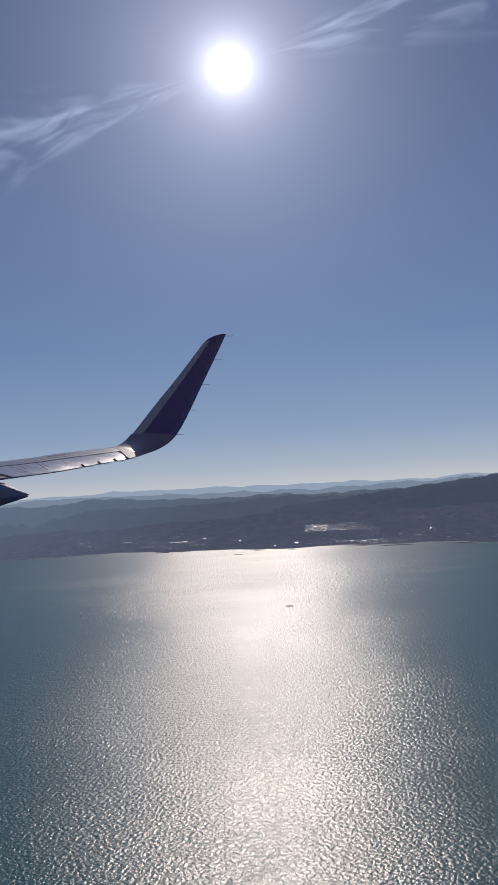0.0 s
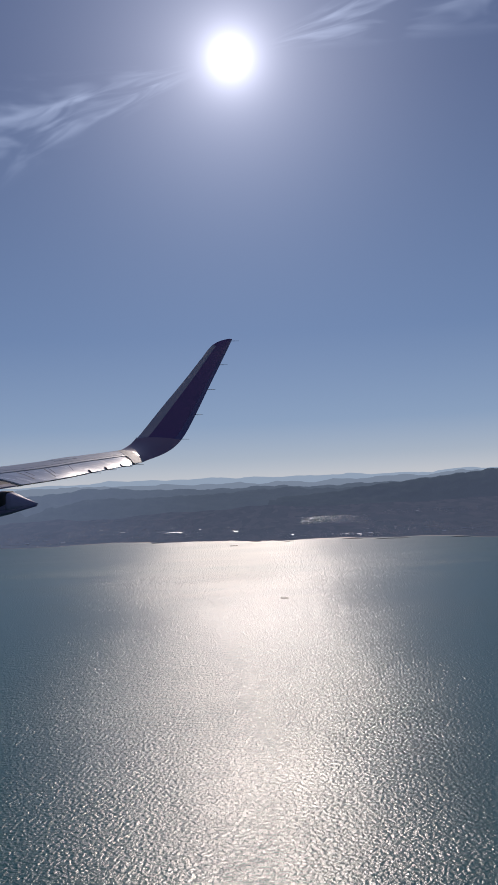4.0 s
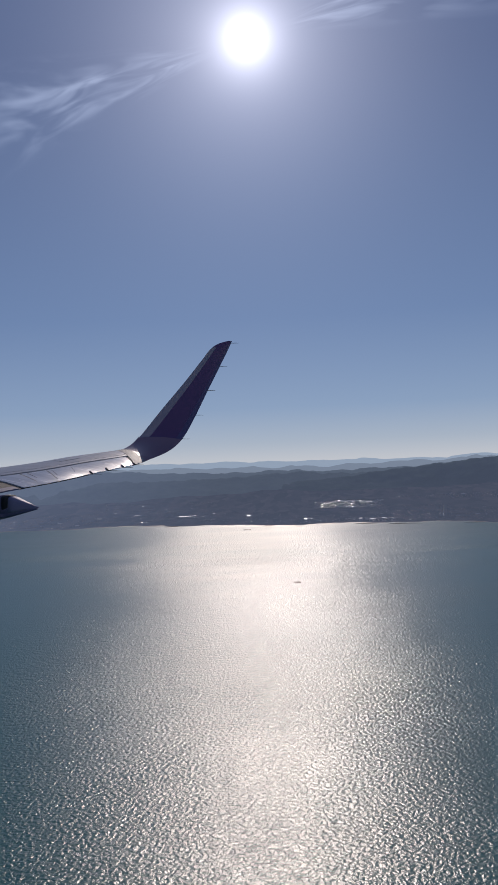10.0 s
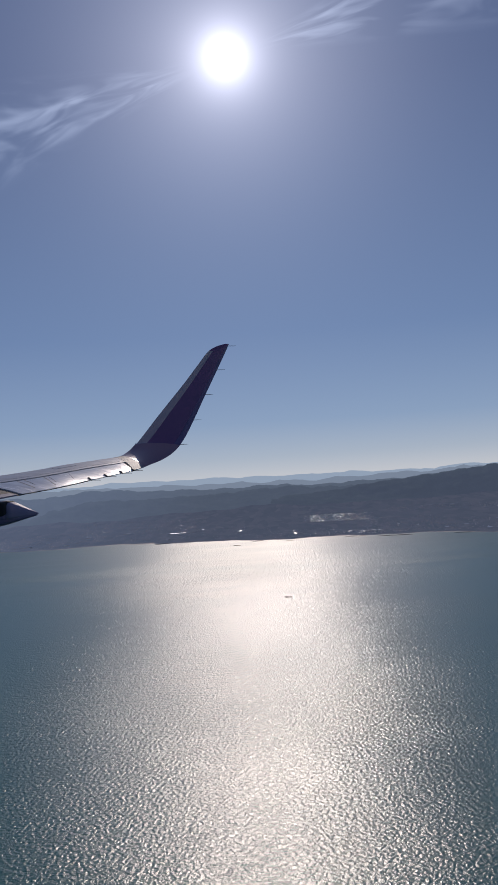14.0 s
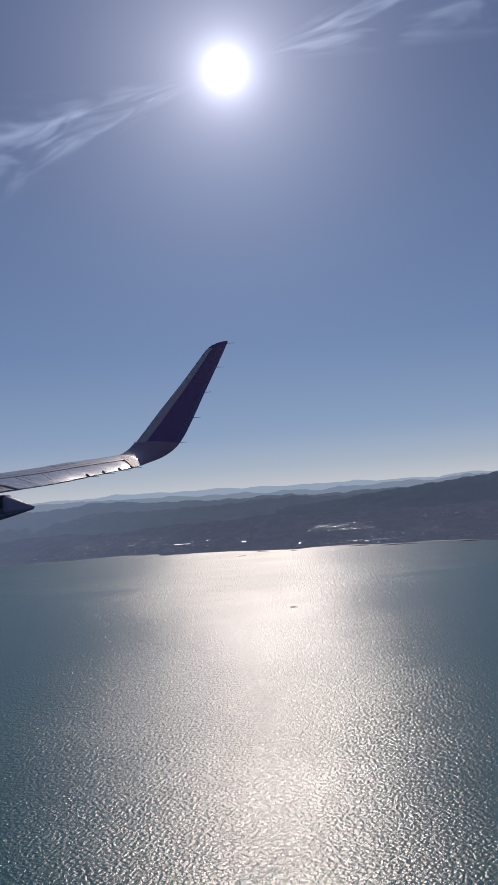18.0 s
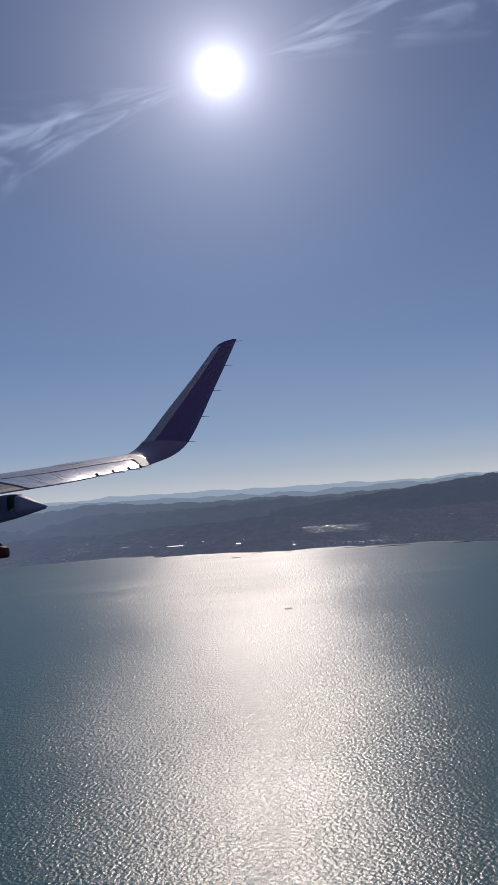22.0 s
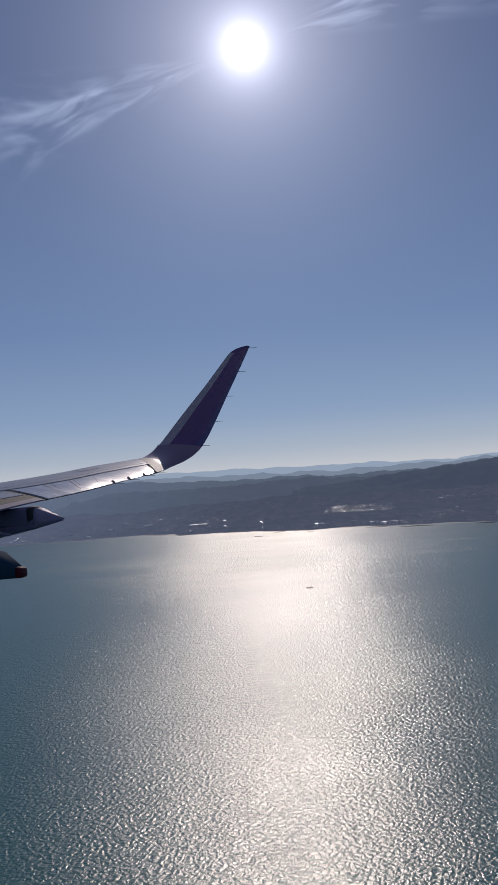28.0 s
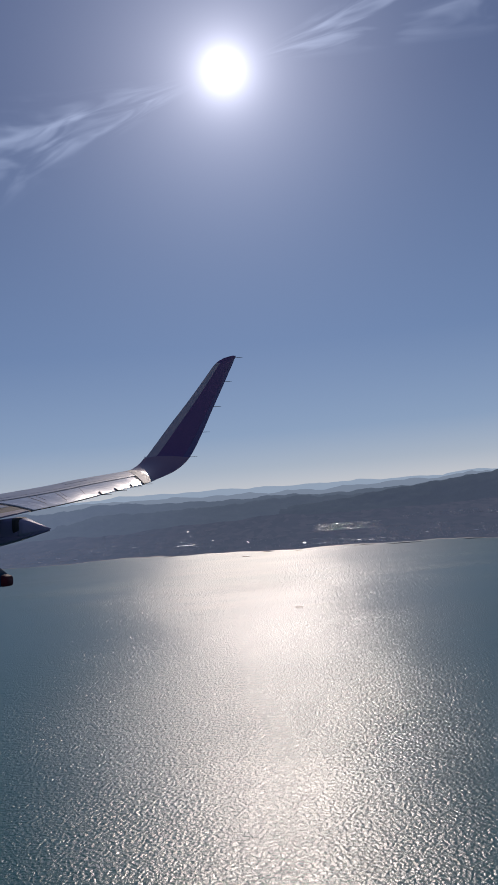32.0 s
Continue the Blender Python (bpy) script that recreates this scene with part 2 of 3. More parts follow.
near_woods = wooded("near_slopes_haze_glow", (0.102, 0.120, 0.160))
middle_woods = wooded("middle_slopes_haze_glow", (0.128, 0.152, 0.198))
back_woods = wooded("back_slopes_haze_glow", (0.165, 0.198, 0.252))
fields = Mat("coastal_plain_haze_glow", rough=1.0, Specular_IOR_Level=0.0)
haze_glow(fields, (0.106, 0.126, 0.176))
patch = fields.n.new("ShaderNodeTexVoronoi")
patch.inputs["Scale"].default_value = 0.035
fields.l.new(fields.scaled((1.0, 0.35, 1), 12), patch.inputs["Vector"])
fields.set("Base Color", fields.ramp(patch.outputs["Color"], (0.1, (0.035, 0.05, 0.045)), (0.5, (0.055, 0.065, 0.06)), (0.8, (0.085, 0.085, 0.075))))
sand = Mat("wet_sand", (0.3, 0.27, 0.22), 0.5, Specular_IOR_Level=0.3)
sand.set("Base Color", sand.ramp(sand.noise(0.05, 4), (0.3, (0.12, 0.125, 0.13)), (0.7, (0.24, 0.23, 0.21))))
# emission stands in for the haze before both far ranges
far_haze_glow = Mat("far_range", (0.12, 0.15, 0.2), 1.0, Emission_Color=(0.53, 0.645, 0.70, 1), Emission_Strength=1.0)
mid_haze_glow = Mat("middle_range", (0.08, 0.1, 0.13), 1.0, Emission_Color=(0.36, 0.435, 0.49, 1), Emission_Strength=1.0)

# wing


def streaked(name, dark, light, rough, seed):
    """Weathered wing paint: broad blotches, and grime drawn out along the airflow."""
    m = Mat(name, rough=rough)
    tone = m.ramp(m.noise(1.6, 6, 0.68, m.scaled((2.6, 0.35, 1))), (0.3, dark), (0.72, light))
    grime = m.ramp(m.noise(1.0, 3, 0.6, m.scaled((2.6 + seed, 0.16, 0.5))), (0.57, grey(1.0)), (0.72, grey(0.76)))
    mix = m.n.new("ShaderNodeMix")
    mix.data_type, mix.blend_type = "RGBA", "MULTIPLY"
    mix.inputs[0].default_value = 1.0
    m.l.new(tone, mix.inputs[6])
    m.l.new(grime, mix.inputs[7])
    m.set("Base Color", mix.outputs[2])
    m.set("Roughness", m.ramp(m.noise(3.0, 5, 0.7, m.scaled((1.2, 0.25, 1))), (0.3, grey(rough - 0.02)), (0.75, grey(rough + 0.06))))
    return m


skin = streaked("grey_wing_paint", (0.27, 0.27, 0.285), (0.45, 0.445, 0.45), 0.34, 0.0)
# paler than the wing paint to carry the sun's glare on the aileron
pale = streaked("sun_glare_aileron_paint", (0.44, 0.44, 0.445), (0.70, 0.695, 0.69), 0.24, 0.7)
satin = Mat("satin_tip_paint", (0.36, 0.36, 0.37), 0.6, Specular_IOR_Level=0.3)
satin.set("Base Color", satin.ramp(satin.noise(2.2, 5, 0.65), (0.3, grey(0.20)), (0.7, grey(0.29))))
alloy = Mat("bare_alloy", (0.62, 0.62, 0.64), 0.32, 0.85)
violet = Mat("dark_violet_paint", (0.115, 0.055, 0.15), 0.3)
violet_dull = Mat("muted_violet_paint", (0.23, 0.145, 0.19), 0.35)
violet_edge = Mat("navy_violet_edge_paint", (0.10, 0.08, 0.18), 0.35)
violet_grey = Mat("grey_violet_paint", (0.33, 0.285, 0.32), 0.35)
pod_navy = Mat("dark_navy_fairing_paint", (0.13, 0.12, 0.20), 0.6, Specular_IOR_Level=0.3)
pod_violet = Mat("grey_violet_fairing_paint", (0.22, 0.20, 0.30), 0.55, Specular_IOR_Level=0.35)
pod_teal = Mat("deep_navy_fairing_paint", (0.018, 0.045, 0.075), 0.8, Specular_IOR_Level=0.05)
pod_grey = Mat("grey_fairing_paint", (0.72, 0.72, 0.75), 0.4)
seam_grey = Mat("dark_grey_sealant", (0.07, 0.07, 0.075), 0.6)
matt_black = Mat("gap_and_seal_black", (0.012, 0.012, 0.014), 0.7)
red_lens = Mat("dark_red_tail_cap", (0.055, 0.006, 0.012), 0.6, Specular_IOR_Level=0.15)
hull_white = Mat("white_hull_paint", (0.75, 0.75, 0.75), 0.35)
hull_white.set("Base Color", hull_white.ramp(hull_white.noise(0.8, 4), (0.3, grey(0.7)), (0.7, grey(0.8))))

# ---- building helpers ----


def mesh_of(name, verts, faces, mat, smooth=False):
    me = bpy.data.meshes.new(name)
    me.from_pydata([tuple(v) for v in verts], [], faces)
    me.validate()
    me.materials.append(mat.m)
    if smooth:
        me.polygons.foreach_set("use_smooth", [True] * len(me.polygons))
    return me


def link(name, me, parent=None, label=""):
    ob = new(name, me)
    if parent:
        ob.parent = parent
    return tagged(ob, label)


def sheet_faces(rows, cols):
    return [(i * cols + j, (i + 1) * cols + j, (i + 1) * cols + j + 1, i * cols + j + 1) for i in range(rows - 1) for j in range(cols - 1)]


# ---- sea and land ----


def bearing(az, r, z=0.0):
    return (r * math.sin(radians(az)), r * math.cos(radians(az)), z)


n = 60
sea_me = mesh_of("sea", [(-4990 + 9980 * i / n, -4990 + 9980 * j / n, 0) for i in range(n + 1) for j in range(n + 1)],
                 sheet_faces(n + 1, n + 1), water)
sea = tagged(link("water", sea_me), "rippled blue-green sea glittering in low sun", "sea", kind="structure")
sea.data.polygons.foreach_set("use_smooth", [True] * len(sea.data.polygons))


def wave(az, *terms):
    return sum(a * math.sin(az * k + p) for a, k, p in terms)


def shore(az):
    """Distance of the waterline."""
    dip = 3.52 + 0.020 * max(-40, min(40, az)) + wave(az, (0.05, 0.34, 1.2), (0.03, 0.9, 0.4), (0.012, 2.6, 2.0))
    return EYE / math.tan(radians(dip))


def ridge_up(az):
    """Degrees over the eye's level at which the near ridge stands."""
    a = max(-30, min(30, az))
    return (-0.08 + 0.30 * math.exp(-((a + 9.5) / 3.2) ** 2) + 0.55 * math.exp(-((a - 16.5) / 3.6) ** 2) + 0.12 * math.exp(-((a + 17) / 3) ** 2)
            - 0.12 * math.exp(-((a - 5.5) / 2.5) ** 2) + wave(az, (0.035, 1.1, 0.3), (0.025, 2.9, 1.0), (0.015, 6.3, 0.2), (0.008, 14.0, 0.9)))


def foot(az):
    return shore(az) + 500 + 55 * math.sin(az * 0.55 + 1.0) + 25 * math.sin(az * 1.7)


def ground(az, r):
    """Height of the plain, which swells towards the foot of the hills."""
    s = shore(az)
    x, y, _ = bearing(az, r)
    if r < s:
        return -0.06 * (s - r)
    plain = 1.2 + 66 * ((r - s) / 950) ** 1.25 + 2.5 * noise.noise((x * 0.006, y * 0.006, 0))
    return plain * min(1, (r - s) / 25 + 0.2)


azs = [-76 + 2 * i for i in range(27)] + [-22 + 0.16 * i for i in range(1, 276)] + [22.2 + 2 * i for i in range(28)]
STEPS, span = 60, 4420.0
verts = []
for az in azs:
    s = shore(az) - 40
    for j in range(STEPS):
        r = s + (span - s) * (j / (STEPS - 1)) ** 1.2
        verts.append(bearing(az, r, ground(az, r)))
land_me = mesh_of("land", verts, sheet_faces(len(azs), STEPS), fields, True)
land_me.materials.append(sand.m)
for k, p in enumerate(land_me.polygons):
    i, j = divmod(k, STEPS - 1)
    az = azs[i]
    r = shore(az) - 40 + (span - shore(az) + 40) * ((j + 0.5) / (STEPS - 1)) ** 1.2
    p.material_index = 1 if r < shore(az) + 7 else 0
# the plain the towns stand on; its haze is emission in the surface
tagged(link("glowing_land", land_me), "far coastal plain with dull fields and painted haze glow behind a sandy shore", "land", kind="structure")


def hills(r0, crest, up, mat, label, seed, relief):
    """Wooded slopes with spurs and gullies that climb from r0 to a crest line standing up(az) degrees over the eye's level."""
    line = [-60 + 2 * i for i in range(19)] + [-23 + 0.1 * i for i in range(1, 461)] + [23.2 + 2 * i for i in range(19)]
    vs, m = [], 30
    for az in line:
        top = EYE + crest * math.tan(radians(up(az)))
        for j in range(m):
            q = j / (m - 3)
            r = r0 + (crest - r0) * q
            x, y, _ = bearing(az, r)
            low = ground(az, r0) - 12
            spur = noise.ridged_multi_fractal((x * 0.0042 + seed, y * 0.0026, seed), 0.9, 2.1, 5, 1.0, 2.0) - 1.0
            fine = noise.fractal((x * 0.02, y * 0.02, seed), 0.9, 2.1, 4)
            if q <= 1:
                h = low + (top - low) * (0.75 * q + 0.25 * q * q * (3 - 2 * q)) + (spur * relief + fine * 2.5) * math.sin(math.pi * min(q, 0.96)) ** 0.7 * min(1.0, max(0.0, (top - low) / 60))
            else:
                h = top - (r - crest) * 0.5
            vs.append(bearing(az, r, h))
    me = mesh_of("hills", vs, sheet_faces(len(line), m), mat, True)
    return tagged(link("glowing_land", me), label, "hills", kind="structure")


def crest_noise(az, seed, amp):
    return amp * noise.fractal((az * 0.9, seed, 0), 0.75, 2.1, 7)


hills(3860, 4130, lambda az: ridge_up(az) - 0.03 - 0.055 * max(0.0, 10.5 - az) - 0.004 * max(0.0, 10.5 - az) ** 2 + crest_noise(az, 3.0, 0.07), near_woods, "dark wooded hillside with thin haze painted as glow", 3.0, 11)
hills(3960, 4300, lambda az: ridge_up(az) - 0.10 - 0.045 * abs(az - 3.0) + crest_noise(az, 8.0, 0.09), middle_woods, "blue-grey wooded ridge with haze painted as glow", 8.0, 9)
hills(4060, 4480, lambda az: ridge_up(az) - 0.01 + crest_noise(az, 5.0, 0.05), back_woods, "pale blue-grey wooded ridge with haze painted as glow", 5.0, 8)


def far_range(name, r, up, mat, label, amp, seed):
    vs, cols = [], 521
    for i in range(cols):
        az = -78 + 156 * i / (cols - 1)
        e = up + 0.10 * math.sin(az * 0.21 + seed) + amp * noise.fractal((az * 0.4, seed, 0), 0.8, 2.1, 7)
        top = EYE + r * math.tan(radians(e))
        for k in range(9):
            q = k / 8
            rr = r - 150 * (1 - q) ** 1.0
            vs.append(bearing(az, rr, top * q ** 0.8 + 8 * noise.noise((az * 0.9, q * 3, seed)) * math.sin(math.pi * q)))
    me = mesh_of(name, vs, sheet_faces(cols, 9), mat, True)
    return tagged(link("glowing_land", me), label, "mountains", kind="structure")


far_range("middle_range", 4740, 0.24, mid_haze_glow, "blue-grey middle mountain range, its haze a painted glow", 0.26, 4.0)
far_range("far_range", 4930, 0.52, far_haze_glow, "pale blue far mountain range, its haze a painted glow", 0.16, 9.0)

# ---- wing ----
TURN = 74.0   # heading of the wing's outboard axis
wing = tagged(new("airliner"), "flying airliner with grey wing and upswept dark violet winglet", "aircraft")
wing.matrix_world = pose(0, 0, EYE, 0, 0, TURN)
# stations of the loft: leading edge and trailing edge as (outboard, ahead, up)
LEAD = [(-1.3, 16.3, -0.95), (6.0, 13.0, -0.17), (10.5, 10.95, 0.32), (14.6, 8.98, 0.74), (16.0, 8.43, 0.91), (16.9, 7.83, 1.03), (17.0, 7.65, 1.08), (17.12, 7.52, 1.18),
        (17.22, 7.44, 1.29), (17.3, 7.36, 1.385), (17.42, 6.9, 1.93), (17.55, 6.42, 2.48), (17.65, 6.05, 2.93), (17.70, 5.84, 3.18), (17.75, 5.66, 3.29), (17.79, 5.45, 3.335)]
TRAIL = [(-1.3, 7.3, -0.98), (6.0, 7.1, -0.2), (10.2, 6.98, 0.25), (12.7, 6.93, 0.44), (13.9, 6.9, 0.55), (15.3, 6.64, 0.71), (16.1, 6.68, 0.81), (16.7, 6.58, 0.94),
         (17.1, 6.46, 1.12), (17.3, 6.33, 1.36), (17.42, 6.15, 1.72), (17.57, 5.90, 2.26), (17.7, 5.67, 2.74), (17.77, 5.49, 3.1), (17.79, 5.41, 3.26), (17.8, 5.38, 3.32)]
LAST = 15


def along(pts, v):
    """A point on the smooth line through pts."""
    i = max(0, min(len(pts) - 2, int(v)))
    t = v - i
    p = [Vector(pts[max(0, min(len(pts) - 1, i + d))]) for d in (-1, 0, 1, 2)]
    return 0.5 * ((2 * p[1]) + (p[2] - p[0]) * t + (2 * p[0] - 5 * p[1] + 4 * p[2] - p[3]) * t * t + (3 * p[1] - p[0] - 3 * p[2] + p[3]) * t ** 3)


def surf(v, c, side):
    """A point of the skin: v along the span, c from the leading edge (0) to the trailing edge (1), side 1 above, -1 below."""
    a, b = along(LEAD, v), along(TRAIL, v)
    e = 0.02
    d = (along(LEAD, min(LAST, v + e)) + along(TRAIL, min(LAST, v + e)) - along(LEAD, max(0, v - e)) - along(TRAIL, max(0, v - e)))
    chord = b - a
    up = d.cross(-chord)
    up = up.normalized() if up.length > 1e-9 else Vector((0, 0, 1))
    nose = math.sqrt(max(0.0, c)) * (1 - c) * 1.3
    if side > 0:
        t = 0.042 * 4 * c * (1 - c) + 0.006 * min(1, math.sqrt(c / 0.06)) * (1 - c)
    else:
        t = -(0.085 * nose + 0.006 * (c > 0.02))
    return a + chord * c + up * (chord.length * t)


def panel(name, v0, v1, c0, c1, mat, parent, label="", nv=10, nc=8, sink=0.0, skew=0.0):
    """A piece of the loft between two stations and two chord lines, with an upper and a lower skin; skew draws its outer end in towards the trailing edge, or out if negative."""
    vs = []
    up, lo = ([[surf(v0 + (v1 - skew * j / nc - v0) * i / nv, c0 + (c1 - c0) * j / nc, side) for j in range(nc + 1)] for i in range(nv + 1)] for side in (1, -1))
    ring = 2 * (nc + 1)
    for i in range(nv + 1):
        vs += [p - Vector((0, 0, sink)) for p in up[i]] + lo[i][::-1]
    fs = [(i * ring + j, i * ring + (j + 1) % ring, (i + 1) * ring + (j + 1) % ring, (i + 1) * ring + j) for i in range(nv) for j in range(ring)]
    fs += [tuple(range(ring))[::-1], tuple(nv * ring + j for j in range(ring))]
    me = mesh_of(name, vs, fs, mat)
    bm = bmesh.new()
    bm.from_mesh(me)
    bmesh.ops.recalc_face_normals(bm, faces=bm.faces)
    for e in bm.edges:
        e.smooth = len(e.link_faces) == 2 and e.calc_face_angle(0) < radians(32)
    for f in bm.faces:
        f.smooth = True
    bm.to_mesh(me)
    bm.free()
    return link(name, me, parent, label)


# main box, with the moving surfaces set a little apart from it
panel("wing_box", 0, 4.97, 0.17, 0.590, skin, wing, nv=40)
panel("skin_seam", 0.3, 4.2, 0.588, 0.600, seam_grey, wing, "dark grey sealed skin joint", nv=40, nc=2, sink=0.006)
panel("wing_box", 0, 4.97, 0.598, 0.665, skin, wing, nv=40)
# black strip sunk in the hinge gap, putting its shade into colour
panel("hinge_gap_black", 0.3, 4.86, 0.663, 0.700, matt_black, wing, "black strip shading the hinge gap", nv=40, nc=2, sink=0.025)
for v0, v1 in ((0.3, 1.2), (1.21, 2.1), (2.11, 3.0), (3.01, 4.0)):
    panel("slat", v0, v1, 0.0, 0.155, alloy, wing, "bare alloy leading-edge slat")
# a black strip likewise stands for the shade in the slat gap
panel("slat_gap_black", 0.3, 4.95, 0.153, 0.172, matt_black, wing, "black strip shading the slat gap", nv=40, nc=2, sink=0.02)
panel("leading_edge", 4.01, 4.97, 0.0, 0.155, skin, wing)
panel("aileron", 2.54, 4.89, 0.697, 1.0, pale, wing, "grey aileron with its sun glare painted paler", nv=20, skew=-0.06)
# black filler painted in where the aileron's end gap lies dark
panel("aileron_end_black", 4.80, 4.975, 0.72, 1.012, matt_black, wing, "black filler for the shaded gap at the aileron's outer end", nv=4, sink=0.012)
for v0, v1 in ((0.6, 1.15), (1.16, 1.7), (1.71, 2.25), (2.26, 2.48)):
    panel("spoiler", v0, v1, 0.697, 0.855, skin, wing)
# flaps painted dark to sink into the black gap beside them
for v0, v1 in ((0.3, 1.4), (1.41, 2.48)):
    panel("flap", v0, v1, 0.952, 1.0, pod_navy, wing, nv=12)
# the gap's shade is put in as a black strip
panel("flap_gap_black", 0.3, 2.48, 0.853, 0.954, matt_black, wing, "black strip for the shaded gap between spoilers and flaps", nv=24, sink=0.008)
for v, c1, wide in ((2.78, 0.93, 0.010), (2.85, 0.86, 0.006), (3.07, 0.95, 0.012), (3.14, 0.88, 0.006), (3.62, 0.90, 0.004)):
    panel("panel_joint", v, v + wide, 0.715, c1, seam_grey, wing, "grimy chordwise panel joint", nv=1, nc=6, sink=-0.003)
# raised patch placed to give the slat-end step in the camera's outline
panel("slat_end_step", 3.45, 4.02, 0.20, 0.46, skin, wing, nv=6, sink=-0.005)
# black band painted in for the dark gap beside the aileron
panel("flap_end_black", 2.485, 2.542, 0.71, 1.004, matt_black, wing, "black band for the dark gap at the flap's end", nv=2, sink=0.02)
panel("wing_tip_fairing", 4.98, 5.6, 0.0, 1.0, satin, wing, nv=12, nc=14)

winglet = panel("winglet", 5.602, 8.45, 0.0, 1.0, violet_dull, wing, "dark violet winglet with a grey leading edge", nv=40, nc=16)
panel("winglet_blade", 8.454, 13.20, 0.262, 0.86, violet, winglet, "dark violet painted blade", nv=40)
panel("winglet_leading_edge", 8.454, 13.20, 0.0, 0.260, violet_grey, winglet, "grey-violet leading edge strip", nv=40)
panel("winglet_tip", 13.203, LAST, 0.0, 0.86, violet, winglet, "dark violet rounded tip", nv=24)
panel("winglet_trailing_edge", 8.454, LAST, 0.862, 1.0, violet_edge, winglet, nv=40, nc=3)


def rod(name, a, b, r0, r1, mat, parent, label="", sides=8):
    a, b = Vector(a), Vector(b)
    d = (b - a).normalized()
    s = d.orthogonal().normalized()
    q = d.cross(s)
    vs, fs = [], []
    for k in range(2):
        c, rr = (a, r0) if k == 0 else (b, r1)
        vs += [c + (s * math.cos(2 * math.pi * j / sides) + q * math.sin(2 * math.pi * j / sides)) * rr for j in range(sides)]
    fs = [(j, (j + 1) % sides, sides + (j + 1) % sides, sides + j) for j in range(sides)] + [tuple(range(sides))[::-1], tuple(range(sides, 2 * sides))]
    return link(name, mesh_of(name, vs, fs, mat, True), parent, label)


# the joint where the painted blade is let into the winglet's foot
a, b = surf(8.41, 0.0, 1), surf(8.50, 0.0, 1)
rod("edge_joint", a, b + (b - a) * 0.4, 0.022, 0.016, alloy, winglet, "small bare metal joint cover")

# static dischargers on the winglet and on the aileron
for v in (8.5, 10.03, 11.0, 12.1, 14.2):
    p = surf(v, 0.995, 1)
    w = rod("static_wick", p, p + Vector((0.01, -0.17, -0.01)), 0.006, 0.003, matt_black, wing, "thin black static discharge wick")
for v in (4.02, 4.35, 4.66, 4.94):
    a, b = surf(v, 0.955, 1), surf(v, 1.0, 1) + Vector((0, -0.03, -0.005))
    rod("wick_holder", a, b, 0.022, 0.012, matt_black, wing, "small black wick holder")
    rod("static_wick", b, b + Vector((0, -0.18, -0.012)), 0.006, 0.003, matt_black, wing)
# thin black line along the trailing edge
for k in range(7):
    a, b = surf(2.5 + 0.21 * k, 1.0, 1), surf(2.5 + 0.21 * (k + 1), 1.0, 1)
    rod("dark_edge_line", a + Vector((0, -0.005, -0.012)), b + Vector((0, -0.005, -0.012)), 0.007, 0.007, matt_black, wing)


def pod(name, lat, stations, mat, parent, label="", half=0.13, cap=None):
    """A flap-track fairing: stations of (ahead, bottom, top) along the flight line."""
    sides, vs = 24, []
    for k, (f, lo, hi) in enumerate(stations):
        wd = half * min(1.0, (hi - lo) / 0.26)
        for j in range(sides):
            a = 2 * math.pi * j / sides
            ca, sa = math.cos(a), math.sin(a)
            vs.append((lat + wd * math.copysign(abs(ca) ** 0.45, ca), f, (lo + hi) / 2 + (hi - lo) / 2 * math.copysign(abs(sa) ** 0.45, sa)))
    m = len(stations)
    fs = [(i * sides + j, i * sides + (j + 1) % sides, (i + 1) * sides + (j + 1) % sides, (i + 1) * sides + j) for i in range(m - 1) for j in range(sides)]
    fs += [tuple(range(sides))[::-1], tuple((m - 1) * sides + j for j in range(sides))]
    return link(name, mesh_of(name, vs, fs, mat, True), parent, label)


tail = pod("flap_track_fairing", 11.0, [(6.27, 0.075, 0.085), (6.45, 0.045, 0.160), (6.62, 0.015, 0.235), (6.72, 0.0, 0.275)], pod_violet, wing, "dark navy pointed flap-track fairing tail")
pod("fairing_seal", 11.0, [(6.68, 0.10, 0.262), (6.71, 0.06, 0.278), (6.80, 0.04, 0.280)], matt_black, tail, half=0.160)
pod("fairing_body", 11.0, [(6.722, 0.0, 0.275), (6.792, -0.01, 0.285), (7.3, -0.12, 0.255), (8.2, -0.23, 0.215), (9.4, -0.15, 0.17), (10.0, 0.02, 0.13)], pod_navy, tail)
pod("fairing_panel", 11.0, [(6.86, 0.075, 0.255), (7.3, 0.035, 0.240), (8.2, -0.015, 0.205)], pod_grey, tail, "grey side panel", half=0.148)
pod("fairing_keel", 11.0, [(6.3, 0.05, 0.07), (6.8, -0.06, 0.04), (7.5, -0.18, 0.0), (8.4, -0.28, -0.05)], pod_navy, tail, half=0.30)
inner = pod("flap_track_fairing", 8.0, [(5.165, -0.425, -0.30), (5.40, -0.435, -0.14), (5.9, -0.46, -0.02), (7.0, -0.52, 0.0), (8.6, -0.46, -0.05), (9.4, -0.31, -0.1)], pod_teal, wing,
            "dark navy flap-track fairing with red tail cap", half=0.17)
pod("tail_cap", 8.0, [(5.10, -0.415, -0.33), (5.115, -0.425, -0.315), (5.162, -0.428, -0.30)], red_lens, inner, "dark red tail cap", half=0.17)
rod("hinge_bracket", (10.2, 6.66, -0.08), (10.2, 7.6, 0.02), 0.015, 0.07, pod_navy, wing)

# the hull side that the wing springs from, behind the eye
hull_vs, ring = [], 40
for i in range(31):
    f = -12 + 34 * i / 30
    for j in range(ring):
        a = 2 * math.pi * j / ring
        hull_vs.append((-2.9 + 1.98 * math.cos(a), f, -0.2 + 2.05 * math.sin(a)))
